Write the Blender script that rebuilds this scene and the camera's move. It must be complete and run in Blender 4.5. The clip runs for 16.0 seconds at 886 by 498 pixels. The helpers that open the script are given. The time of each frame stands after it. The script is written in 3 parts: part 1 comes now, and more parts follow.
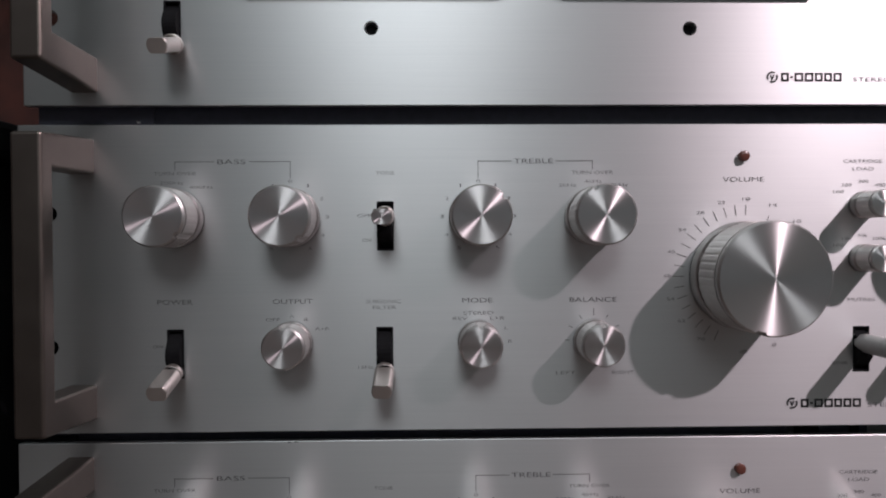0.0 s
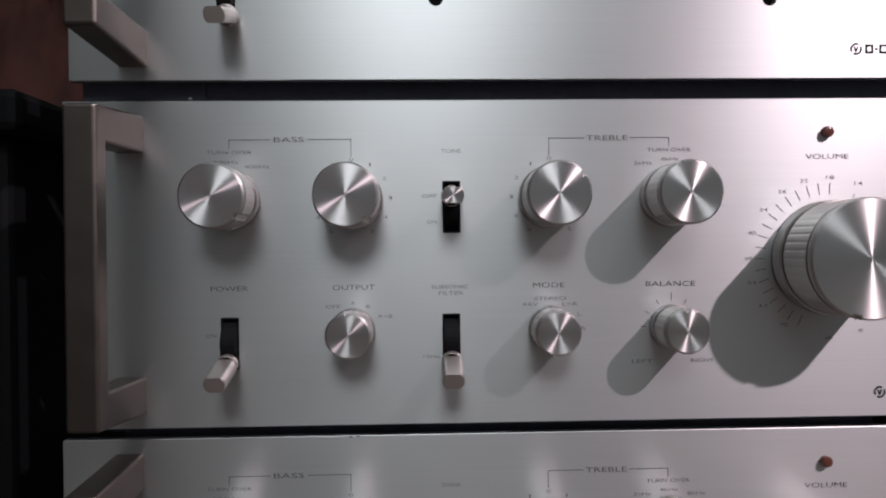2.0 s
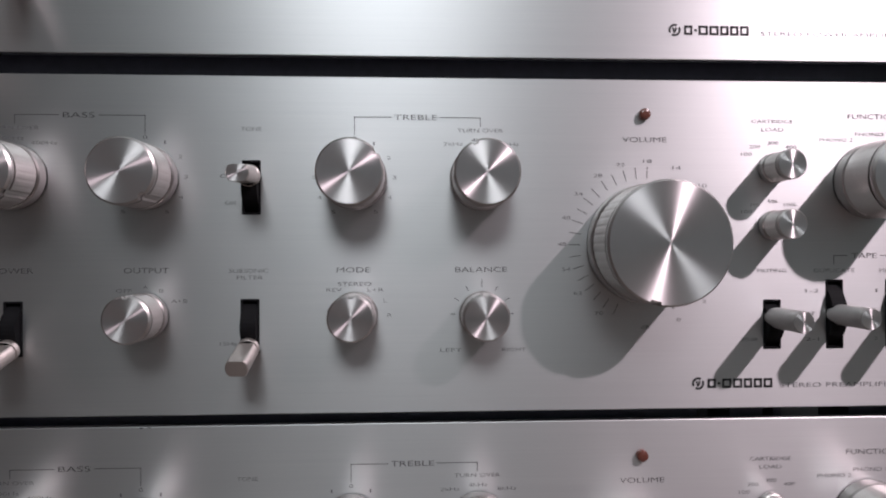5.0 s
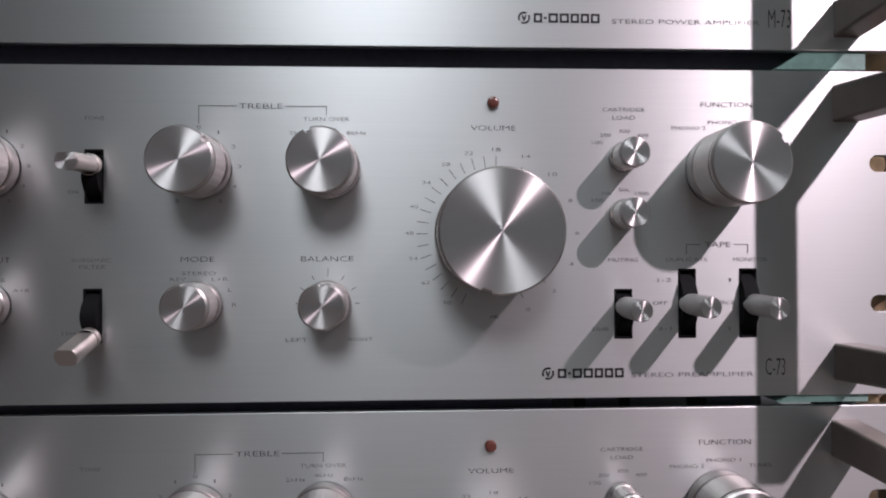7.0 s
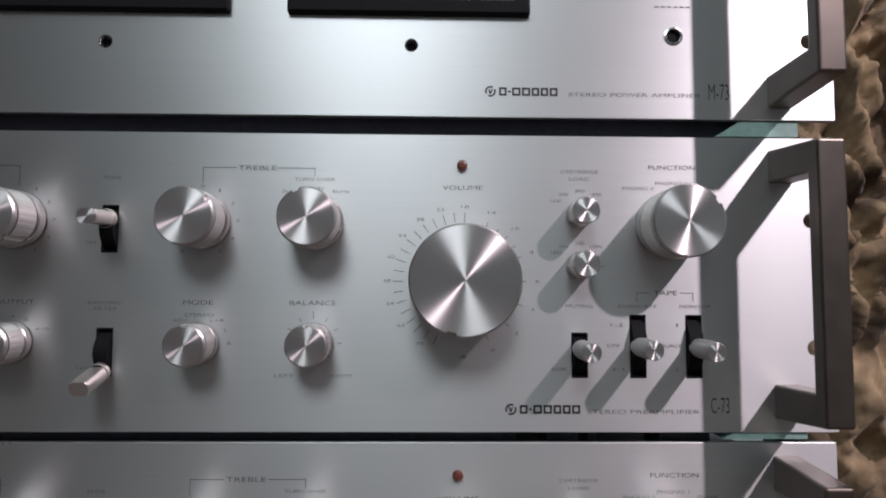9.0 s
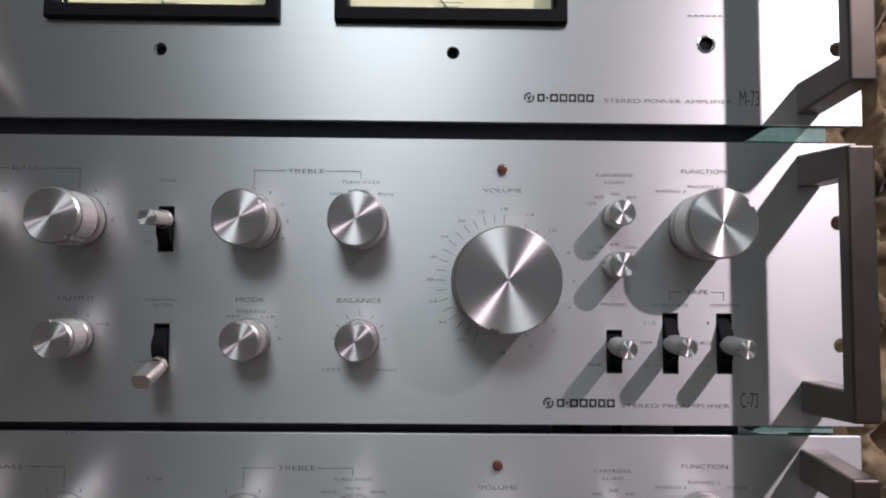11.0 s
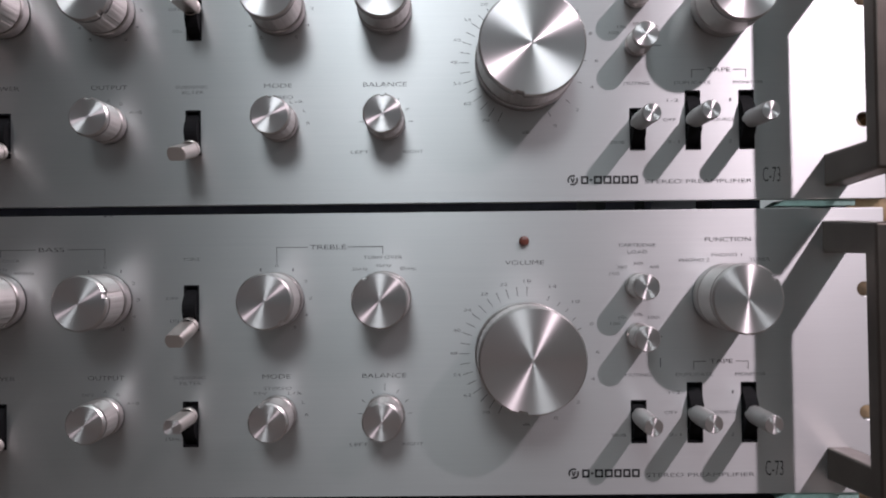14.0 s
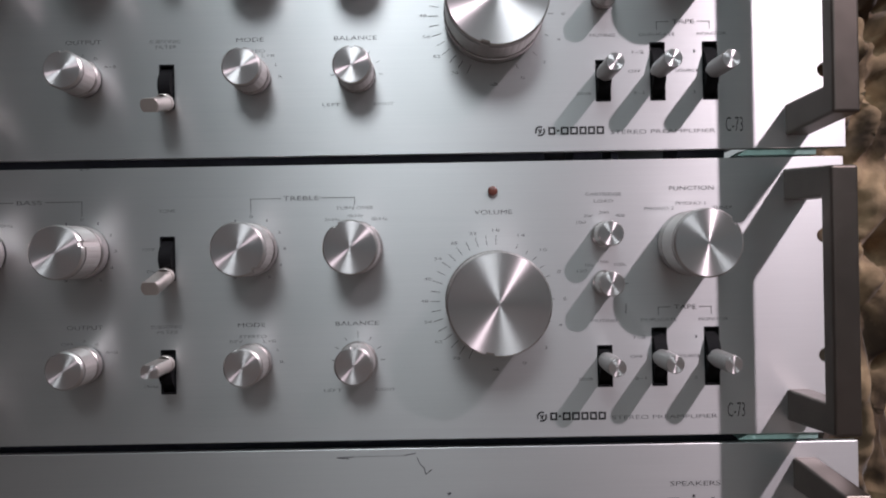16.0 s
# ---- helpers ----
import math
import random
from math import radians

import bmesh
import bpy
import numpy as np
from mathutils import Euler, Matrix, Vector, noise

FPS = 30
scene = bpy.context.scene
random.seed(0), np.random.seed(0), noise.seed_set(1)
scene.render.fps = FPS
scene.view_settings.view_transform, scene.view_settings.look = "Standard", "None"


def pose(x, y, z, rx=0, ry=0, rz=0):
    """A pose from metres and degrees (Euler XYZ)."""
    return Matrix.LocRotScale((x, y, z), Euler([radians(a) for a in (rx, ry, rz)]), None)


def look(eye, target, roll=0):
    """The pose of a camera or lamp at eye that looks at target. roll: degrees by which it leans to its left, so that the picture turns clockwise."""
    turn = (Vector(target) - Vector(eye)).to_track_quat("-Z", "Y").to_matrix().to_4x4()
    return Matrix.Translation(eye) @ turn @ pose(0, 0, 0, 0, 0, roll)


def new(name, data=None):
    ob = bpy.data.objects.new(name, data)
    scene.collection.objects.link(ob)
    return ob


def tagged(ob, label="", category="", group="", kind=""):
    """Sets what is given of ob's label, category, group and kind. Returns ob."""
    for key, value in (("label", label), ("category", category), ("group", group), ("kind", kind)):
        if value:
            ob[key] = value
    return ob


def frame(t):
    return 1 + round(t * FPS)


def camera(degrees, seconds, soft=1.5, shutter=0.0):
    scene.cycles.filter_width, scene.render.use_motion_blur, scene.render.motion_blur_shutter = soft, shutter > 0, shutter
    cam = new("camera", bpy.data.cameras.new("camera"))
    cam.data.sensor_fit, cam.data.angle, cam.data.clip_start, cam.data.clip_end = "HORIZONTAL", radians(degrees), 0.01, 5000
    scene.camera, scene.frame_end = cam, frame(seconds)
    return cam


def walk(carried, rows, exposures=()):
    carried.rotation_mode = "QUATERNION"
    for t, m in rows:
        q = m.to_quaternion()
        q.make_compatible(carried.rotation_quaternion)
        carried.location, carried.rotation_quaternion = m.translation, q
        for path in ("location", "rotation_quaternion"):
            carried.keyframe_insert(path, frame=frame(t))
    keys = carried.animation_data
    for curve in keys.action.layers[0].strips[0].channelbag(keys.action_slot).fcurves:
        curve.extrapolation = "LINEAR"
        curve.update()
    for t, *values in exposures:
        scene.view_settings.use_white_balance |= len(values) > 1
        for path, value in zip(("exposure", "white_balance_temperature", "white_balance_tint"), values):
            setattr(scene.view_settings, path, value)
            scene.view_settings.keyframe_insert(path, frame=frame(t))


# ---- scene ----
cam = camera(70.1, 16.0, soft=2.0)
PATH = [
    (0, (-0.0669, -0.2722, 0.4168), (-0.0288, 1.7273, 0.3905), -0.3),
    (0.5, (-0.0805, -0.2618, 0.4128), (-0.0709, 1.7382, 0.4068), -0.7),
    (1, (-0.0915, -0.2555, 0.4084), (-0.0601, 1.7442, 0.4044), -0.6),
    (1.5, (-0.0987, -0.2535, 0.4076), (-0.0503, 1.7459, 0.4), -0.6),
    (2, (-0.0967, -0.257, 0.4076), (-0.0454, 1.7423, 0.3965), -0.6),
    (2.5, (-0.0918, -0.2565, 0.4058), (-0.0407, 1.7429, 0.395), -0.6),
    (3, (-0.0849, -0.2516, 0.402), (-0.0265, 1.7475, 0.3882), -0.4),
    (3.5, (-0.0752, -0.251, 0.3992), (-0.0083, 1.7478, 0.3855), -0.3),
    (4, (-0.0595, -0.2498, 0.399), (0.0095, 1.749, 0.3847), -0.2),
    (4.2, (-0.0528, -0.2488, 0.3984), (0.0192, 1.7499, 0.3911), -0.2),
    (6.3, (0.0155, -0.2494, 0.3969), (0.1254, 1.7475, 0.415), 0.1),
    (6.5, (0.019, -0.2504, 0.395), (0.123, 1.7469, 0.4098), 0.1),
    (7, (0.0385, -0.25, 0.3928), (0.1207, 1.7483, 0.4082), -0.2),
    (7.5, (0.0538, -0.2544, 0.3936), (0.1202, 1.7439, 0.4426), -0.8),
    (8, (0.0638, -0.261, 0.3895), (0.1142, 1.737, 0.4626), -0.8),
    (8.5, (0.0669, -0.2736, 0.3883), (0.1115, 1.7235, 0.4864), -0.5),
    (9, (0.0547, -0.2803, 0.3961), (0.095, 1.7146, 0.5323), 0.3),
    (9.2, (0.0482, -0.2861, 0.4019), (0.0958, 1.7073, 0.5578), 0.7),
    (11.3, (0.0383, -0.2925, 0.397), (0.0531, 1.7052, 0.4925), 0.3),
    (11.5, (0.0388, -0.2921, 0.3904), (0.0496, 1.706, 0.477), 0.1),
    (12, (0.038, -0.2926, 0.3731), (0.0414, 1.7056, 0.4576), -0.2),
    (12.5, (0.0364, -0.2937, 0.3643), (0.0384, 1.7042, 0.4556), -0.3),
    (13, (0.0351, -0.291, 0.3409), (0.0372, 1.7073, 0.4229), -0.4),
    (13.5, (0.0362, -0.2908, 0.3263), (0.0288, 1.708, 0.3934), -0.5),
    (14, (0.0312, -0.2945, 0.3078), (0.0205, 1.7051, 0.3467), -0.6),
    (14.5, (0.0361, -0.2953, 0.2959), (0.0314, 1.7047, 0.3113), -0.8),
    (15, (0.0496, -0.294, 0.2906), (0.0574, 1.706, 0.2886), -1.1),
    (15.5, (0.0547, -0.2992, 0.2899), (0.0639, 1.7008, 0.2766), -1.3),
    (16, (0.0433, -0.301, 0.2891), (0.043, 1.699, 0.2927), -1.0),
]
walk(cam, [(t, look(eye, target, roll)) for t, eye, target, roll in PATH],
     [(0.0, -0.05, 6650, 16), (1.5, 0.05, 6650, 16), (4.0, 0.27, 6650, 17), (6.5, 0.20, 6600, 18), (9.0, 0.24, 6500, 14), (12.5, 0.20, 6500, 15), (14.0, 0.35, 6500, 15), (16.0, 0.47, 6500, 15)])

# ---- light ----
world = bpy.data.worlds.new("room_air")
scene.world = world
world.use_nodes = True
world.node_tree.nodes["Background"].inputs[0].default_value = (0.75, 0.85, 1.0, 1)
world.node_tree.nodes["Background"].inputs[1].default_value = 0.035


def lamp(name, kind, power, color, m):
    data = bpy.data.lights.new(name, kind)
    data.energy, data.color = power, color
    ob = new(name, data)
    ob.matrix_world = m
    return data


# a bare bulb in a reflector up to the right, and a large pale globe hung in front
KEY, FILL = 70, 35
desk = lamp("reading_lamp_light", "SPOT", KEY, (1.0, 0.88, 0.94), look((1.03, -0.95, 1.475), (0.15, 0.0, 0.45)))
desk.spot_size, desk.spot_blend, desk.shadow_soft_size = radians(150), 0.15, 0.022
top = lamp("ceiling_globe_light", "POINT", FILL, (0.87, 0.96, 0.985), look((-0.12, -1.40, 1.60), (0.0, 0.0, 0.45)))
top.shadow_soft_size = 0.33


# ---- materials ----
def material(name, color, metallic=0.0, rough=0.5):
    m = bpy.data.materials.new(name)
    m.use_nodes = True
    b = m.node_tree.nodes["Principled BSDF"]
    b.inputs["Base Color"].default_value = (*color, 1)
    b.inputs["Metallic"].default_value = metallic
    b.inputs["Roughness"].default_value = rough
    return m, m.node_tree.nodes, m.node_tree.links, b


def noise_tex(nodes, links, scale, stretch=(1, 1, 1), detail=4, coord="Object"):
    co, mp, nz = nodes.new("ShaderNodeTexCoord"), nodes.new("ShaderNodeMapping"), nodes.new("ShaderNodeTexNoise")
    mp.inputs["Scale"].default_value = stretch
    nz.inputs["Scale"].default_value, nz.inputs["Detail"].default_value = scale, detail
    links.new(co.outputs[coord], mp.inputs["Vector"])
    links.new(mp.outputs["Vector"], nz.inputs["Vector"])
    return nz.outputs["Fac"]


def spread(nodes, links, fac, low, high, a=0.3, b=0.7):
    mr = nodes.new("ShaderNodeMapRange")
    for i, v in enumerate((a, b, low, high)):
        mr.inputs[i + 1].default_value = v
    links.new(fac, mr.inputs[0])
    return mr.outputs[0]


def tint(nodes, links, fac, c0, c1, a=0.3, b=0.7):
    r = nodes.new("ShaderNodeValToRGB")
    r.color_ramp.elements[0].position, r.color_ramp.elements[1].position = a, b
    r.color_ramp.elements[0].color, r.color_ramp.elements[1].color = (*c0, 1), (*c1, 1)
    links.new(fac, r.inputs[0])
    return r.outputs[0]


def bump(nodes, links, bsdf, fac, strength, distance):
    n = nodes.new("ShaderNodeBump")
    n.inputs["Strength"].default_value, n.inputs["Distance"].default_value = strength, distance
    links.new(fac, n.inputs["Height"])
    links.new(n.outputs[0], bsdf.inputs["Normal"])


def brushed_panel():
    """Satin aluminium brushed along x, with faint blotches."""
    m, n, l, b = material("brushed_aluminium", (0.66, 0.67, 0.68), 1.0, 0.445)
    fine = noise_tex(n, l, 1.0, (25, 1, 5200), 3)
    coarse = noise_tex(n, l, 1.0, (9, 1, 1500), 4)
    both = n.new("ShaderNodeMath")
    both.operation = "ADD"
    half = n.new("ShaderNodeMath")
    half.operation = "MULTIPLY"
    half.inputs[1].default_value = 0.5
    l.new(fine, both.inputs[0])
    l.new(coarse, both.inputs[1])
    l.new(both.outputs[0], half.inputs[0])
    lines = half.outputs[0]
    blotch = noise_tex(n, l, 14.0, (0.6, 1, 1.6), 5)
    mix = n.new("ShaderNodeMath")
    mix.operation = "MULTIPLY_ADD"
    mix.inputs[1].default_value = 0.35
    l.new(blotch, mix.inputs[0])
    l.new(lines, mix.inputs[2])
    l.new(tint(n, l, mix.outputs[0], (0.63, 0.64, 0.65), (0.70, 0.705, 0.71), 0.4, 0.95), b.inputs["Base Color"])
    l.new(spread(n, l, mix.outputs[0], 0.425, 0.470, 0.4, 0.95), b.inputs["Roughness"])
    b.inputs["Anisotropic"].default_value = 0.72
    tg = n.new("ShaderNodeTangent")
    tg.direction_type, tg.uv_map = "UV_MAP", "grain"
    l.new(tg.outputs[0], b.inputs["Tangent"])
    bump(n, l, b, lines, 0.06, 0.0002)
    return m


def spun_metal(name, color, rough, aniso=0.9):
    """Turned aluminium, its grooves in rings round the knob's axis."""
    m, n, l, b = material(name, color, 0.95, rough)
    tg = n.new("ShaderNodeTangent")
    tg.direction_type, tg.axis = "RADIAL", "Z"
    b.inputs["Anisotropic"].default_value, b.inputs["Anisotropic Rotation"].default_value = aniso, 0.25
    l.new(tg.outputs[0], b.inputs["Tangent"])
    co, ln, nz = n.new("ShaderNodeTexCoord"), n.new("ShaderNodeVectorMath"), n.new("ShaderNodeTexNoise")
    ln.operation = "LENGTH"
    l.new(co.outputs["Object"], ln.inputs[0])
    nz.noise_dimensions = "1D"
    nz.inputs["Scale"].default_value, nz.inputs["Detail"].default_value = 16000, 2
    l.new(ln.outputs["Value"], nz.inputs["W"])
    l.new(spread(n, l, nz.outputs["Fac"], rough - 0.012, rough + 0.012), b.inputs["Roughness"])
    return m


def satin_metal(name, color, rough, metallic=1.0):
    m, n, l, b = material(name, color, metallic, rough)
    f = noise_tex(n, l, 900.0, (1, 1, 1), 4)
    l.new(spread(n, l, f, rough - 0.06, rough + 0.08), b.inputs["Roughness"])
    g = noise_tex(n, l, 60.0, (1, 1, 1), 4)
    l.new(tint(n, l, g, [c * 0.88 for c in color], [min(1, c * 1.08) for c in color]), b.inputs["Base Color"])
    return m


def plain(name, color, rough=0.5, grain=400.0, depth=0.12, metallic=0.0):
    m, n, l, b = material(name, color, metallic, rough)
    f = noise_tex(n, l, grain)
    l.new(tint(n, l, f, [c * (1 - depth) for c in color], [min(1, c * (1 + depth)) for c in color]), b.inputs["Base Color"])
    bump(n, l, b, f, 0.1, 0.0004)
    return m


def blanket_cloth():
    m, n, l, b = material("plush_cloth", (0.36, 0.25, 0.14), 0.0, 0.9)
    big = noise_tex(n, l, 17.0, (1, 1, 1), 5)
    fine = noise_tex(n, l, 160.0, (1, 1, 1), 3)
    mx = n.new("ShaderNodeMix")
    mx.data_type, mx.blend_type = "RGBA", "MULTIPLY"
    mx.inputs["Factor"].default_value = 0.7
    l.new(tint(n, l, big, (0.055, 0.032, 0.017), (0.38, 0.265, 0.155), 0.40, 0.62), mx.inputs["A"])
    l.new(tint(n, l, fine, (0.72, 0.70, 0.68), (1, 1, 1)), mx.inputs["B"])
    l.new(mx.outputs["Result"], b.inputs["Base Color"])
    b.inputs["Sheen Weight"].default_value = 0.15
    bump(n, l, b, fine, 0.25, 0.002)
    return m


def glass(name):
    m, n, l, b = material(name, (1, 1, 1), 0.0, 0.02)
    b.inputs["Transmission Weight"].default_value, b.inputs["IOR"].default_value = 1.0, 1.45
    return m


PANEL = brushed_panel()
FACE = spun_metal("spun_aluminium_face", (0.76, 0.73, 0.735), 0.34, 0.98)
BARREL = satin_metal("turned_aluminium_side", (0.64, 0.60, 0.58), 0.37, 0.97)
RIM = satin_metal("polished_aluminium_bevel", (0.66, 0.63, 0.62), 0.34, 1.0)
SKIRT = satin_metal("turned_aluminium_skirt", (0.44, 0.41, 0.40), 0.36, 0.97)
LEVER = satin_metal("nickel_lever", (0.58, 0.53, 0.50), 0.36, 0.85)
HANDLE, hn, hl, hb = material("champagne_handle", (0.17, 0.145, 0.130), 1.0, 0.40)
hl.new(tint(hn, hl, noise_tex(hn, hl, 35.0), (0.153, 0.130, 0.117), (0.187, 0.160, 0.143)), hb.inputs["Base Color"])
hl.new(spread(hn, hl, noise_tex(hn, hl, 120.0), 0.38, 0.43), hb.inputs["Roughness"])
BLACK = plain("black_plastic", (0.005, 0.005, 0.006), 0.7)
CHASSIS = plain("black_enamel", (0.045, 0.047, 0.068), 0.5, 300.0)
LIT_TEAL = plain("lit_case_teal", (0.34, 0.52, 0.48), 0.5, 300.0)
INK = plain("grey_ink", (0.065, 0.065, 0.07), 0.6, 900.0)
FAINT = plain("pale_grey_ink", (0.14, 0.14, 0.15), 0.6, 900.0)
BOLD = plain("black_ink", (0.018, 0.018, 0.02), 0.6, 900.0)
MATT = satin_metal("matt_grey_lever", (0.46, 0.45, 0.44), 0.5, 0.6)
BLACK.node_tree.nodes["Principled BSDF"].inputs["Specular IOR Level"].default_value = 0.15
LED = plain("red_brown_lens", (0.14, 0.045, 0.033), 0.3, 500.0)
CHROME = satin_metal("bright_ring", (0.75, 0.75, 0.75), 0.18)
DIAL = plain("pale_green_dial", (0.52, 0.52, 0.33), 0.6, 90.0, 0.05)
GLASS = glass("meter_glass")
SCRATCH = plain("scuffed_line", (0.10, 0.10, 0.11), 0.6, 900.0)
CLOTH = blanket_cloth()
DRAPE = plain("dark_red_brown_cloth", (0.032, 0.0065, 0.003), 0.9, 40.0, 0.4)
WALL = plain("pale_wall_paint", (0.50, 0.575, 0.56), 0.9, 30.0, 0.05)
# tones of two unseen walls, set for how much light they throw back
MID = plain("reflection_grey", (0.36, 0.365, 0.37), 0.9, 30.0, 0.08)
DARK = plain("low_bounce_dark", (0.10, 0.085, 0.08), 0.9, 30.0, 0.1)
CARPET = plain("brown_floor", (0.085, 0.07, 0.06), 0.9, 120.0, 0.25)


# ---- mesh helpers ----
def part(name, bm, mat, parent=None, label="", at=None):
    """Links a bmesh as one mesh object, under parent if given, at the local pose `at`."""
    me = bpy.data.meshes.new(name)
    bm.to_mesh(me)
    bm.free()
    me.materials.append(mat)
    ob = new(name, me)
    ob.parent = parent
    if at is not None:
        ob.matrix_local = at
    if label:
        tagged(ob, label)
    return ob


def thing(name, at, label, category, group=""):
    ob = new(name)
    ob.matrix_world = at
    return tagged(ob, label, category, group)


def box(size, centre=(0, 0, 0), bevel=0.0, segments=2):
    bm = bmesh.new()
    bmesh.ops.create_cube(bm, size=1, matrix=Matrix.Translation(centre) @ Matrix.Diagonal((*size, 1)))
    if bevel:
        bmesh.ops.bevel(bm, geom=bm.edges[:], offset=bevel, segments=segments, profile=0.5, affect="EDGES")
    return bm


def oval(cx, cz, w, h, r, steps=6):
    """A rounded rectangle as a loop of (x, z), counter-clockwise."""
    r = min(r, w / 2, h / 2)
    pts = []
    for qx, qz, a0 in ((1, 1, 0), (-1, 1, 90), (-1, -1, 180), (1, -1, 270)):
        for i in range(steps + 1):
            a = radians(a0 + 90 * i / steps)
            pts.append((cx + qx * (w / 2 - r) + r * math.cos(a), cz + qz * (h / 2 - r) + r * math.sin(a)))
    return pts


def plate(outer, holes, thick, chamfer):
    """A panel in the x-z plane, its front at y = 0, with chamfered edges and openings right through.
    outer, holes: (cx, cz, w, h, r)."""
    bm = bmesh.new()
    uv = bm.loops.layers.uv.new("grain")
    loops = []
    for k, (cx, cz, w, h, r) in enumerate([outer, *holes]):
        c = -chamfer if k == 0 else chamfer
        rings = []
        for grow, y in ((2 * c, 0.0), (0.0, chamfer), (0.0, thick)):
            rings.append([bm.verts.new((x, y, z)) for x, z in oval(cx, cz, w + grow, h + grow, max(0.0001, r + grow / 2))])
        loops.append(rings)
    for level in (0, 2):
        edges = []
        for rings in loops:
            ring = rings[level]
            edges += [bm.edges.new((ring[i], ring[(i + 1) % len(ring)])) for i in range(len(ring))]
        bmesh.ops.triangle_fill(bm, use_beauty=True, use_dissolve=False, edges=edges)
    for rings in loops:
        for a, b in zip(rings, rings[1:]):
            for i in range(len(a)):
                j = (i + 1) % len(a)
                bm.faces.new((a[i], a[j], b[j], b[i]))
    bmesh.ops.recalc_face_normals(bm, faces=bm.faces[:])
    for f in bm.faces:
        for lp in f.loops:
            lp[uv].uv = (lp.vert.co.z, lp.vert.co.x)
    return bm


def lathe(profile, n=96, shape=None, cap=True):
    """Turns (r, z) pairs round z; every band has its own edge loops, so that profile corners stay crisp. shape(r, z, angle) may change r."""
    bm = bmesh.new()
    f = shape or (lambda r, z, a: r)

    def ring(r, z):
        return [bm.verts.new((f(r, z, a) * math.cos(a), f(r, z, a) * math.sin(a), z)) for a in (2 * math.pi * i / n for i in range(n))]
    for (r0, z0), (r1, z1) in zip(profile, profile[1:]):
        lo, hi = ring(r0, z0), ring(r1, z1)
        for i in range(n):
            j = (i + 1) % n
            bm.faces.new((lo[i], lo[j], hi[j], hi[i])).smooth = True
    if cap:
        bm.faces.new(ring(*profile[-1]))
    return bm


def disc(r, z, n=96, shape=None):
    bm = bmesh.new()
    f = shape or (lambda r, z, a: r)
    mid = bm.verts.new((0, 0, z))
    rim = [bm.verts.new((f(r, z, a) * math.cos(a), f(r, z, a) * math.sin(a), z)) for a in (2 * math.pi * i / n for i in range(n))]
    for i in range(n):
        bm.faces.new((mid, rim[i], rim[(i + 1) % n]))
    return bm


def facing(x, z, y=0.0):
    """Local pose of something that stands out of the panel, its own z towards the viewer."""
    return pose(x, y, z, 90, 0, 0)


GLYPHS = {}


def lettering(text, x0, x1, z, h, parent, ink=None, y=-0.00012):
    """Printed words between x0 and x1, h high, about the height z on a panel."""
    ink = ink or (INK if h > 0.0019 else FAINT)
    key = (text, ink.name)
    if key not in GLYPHS:
        cu = bpy.data.curves.new("words", "FONT")
        cu.body, cu.resolution_u, cu.offset = text, 3, -0.010
        tmp = new("words", cu)
        bpy.context.view_layer.update()
        me = bpy.data.meshes.new_from_object(tmp.evaluated_get(bpy.context.evaluated_depsgraph_get()))
        bpy.data.objects.remove(tmp)
        xs, ys = [v.co.x for v in me.vertices], [v.co.y for v in me.vertices]
        for v in me.vertices:
            v.co.x = (v.co.x - min(xs)) / (max(xs) - min(xs)) - 0.5
            v.co.y = (v.co.y - min(ys)) / (max(ys) - min(ys)) - 0.5
            v.co.z = 0
        GLYPHS[key] = me
    me = GLYPHS[key]
    if not me.materials:
        me.materials.append(ink)
    ob = new("lettering", me)
    ob.parent = parent
    ob.matrix_local = pose((x0 + x1) / 2, y, z, 90, 0, 0) @ Matrix.Diagonal((x1 - x0, h, 1, 1))
    return ob


def strokes(name, lines, width, parent, mat, y=-0.00012):
    """Thin printed strokes: (x0, z0, x1, z1) each."""
    bm = bmesh.new()
    for x0, z0, x1, z1 in lines:
        d = Vector((x1 - x0, 0, z1 - z0)).normalized()
        s = Vector((-d.z, 0, d.x)) * width / 2
        a, b = Vector((x0, y, z0)), Vector((x1, y, z1))
        bm.faces.new([bm.verts.new(p) for p in (a - s, b - s, b + s, a + s)])
    bmesh.ops.recalc_face_normals(bm, faces=bm.faces[:])
    return part(name, bm, mat, parent)


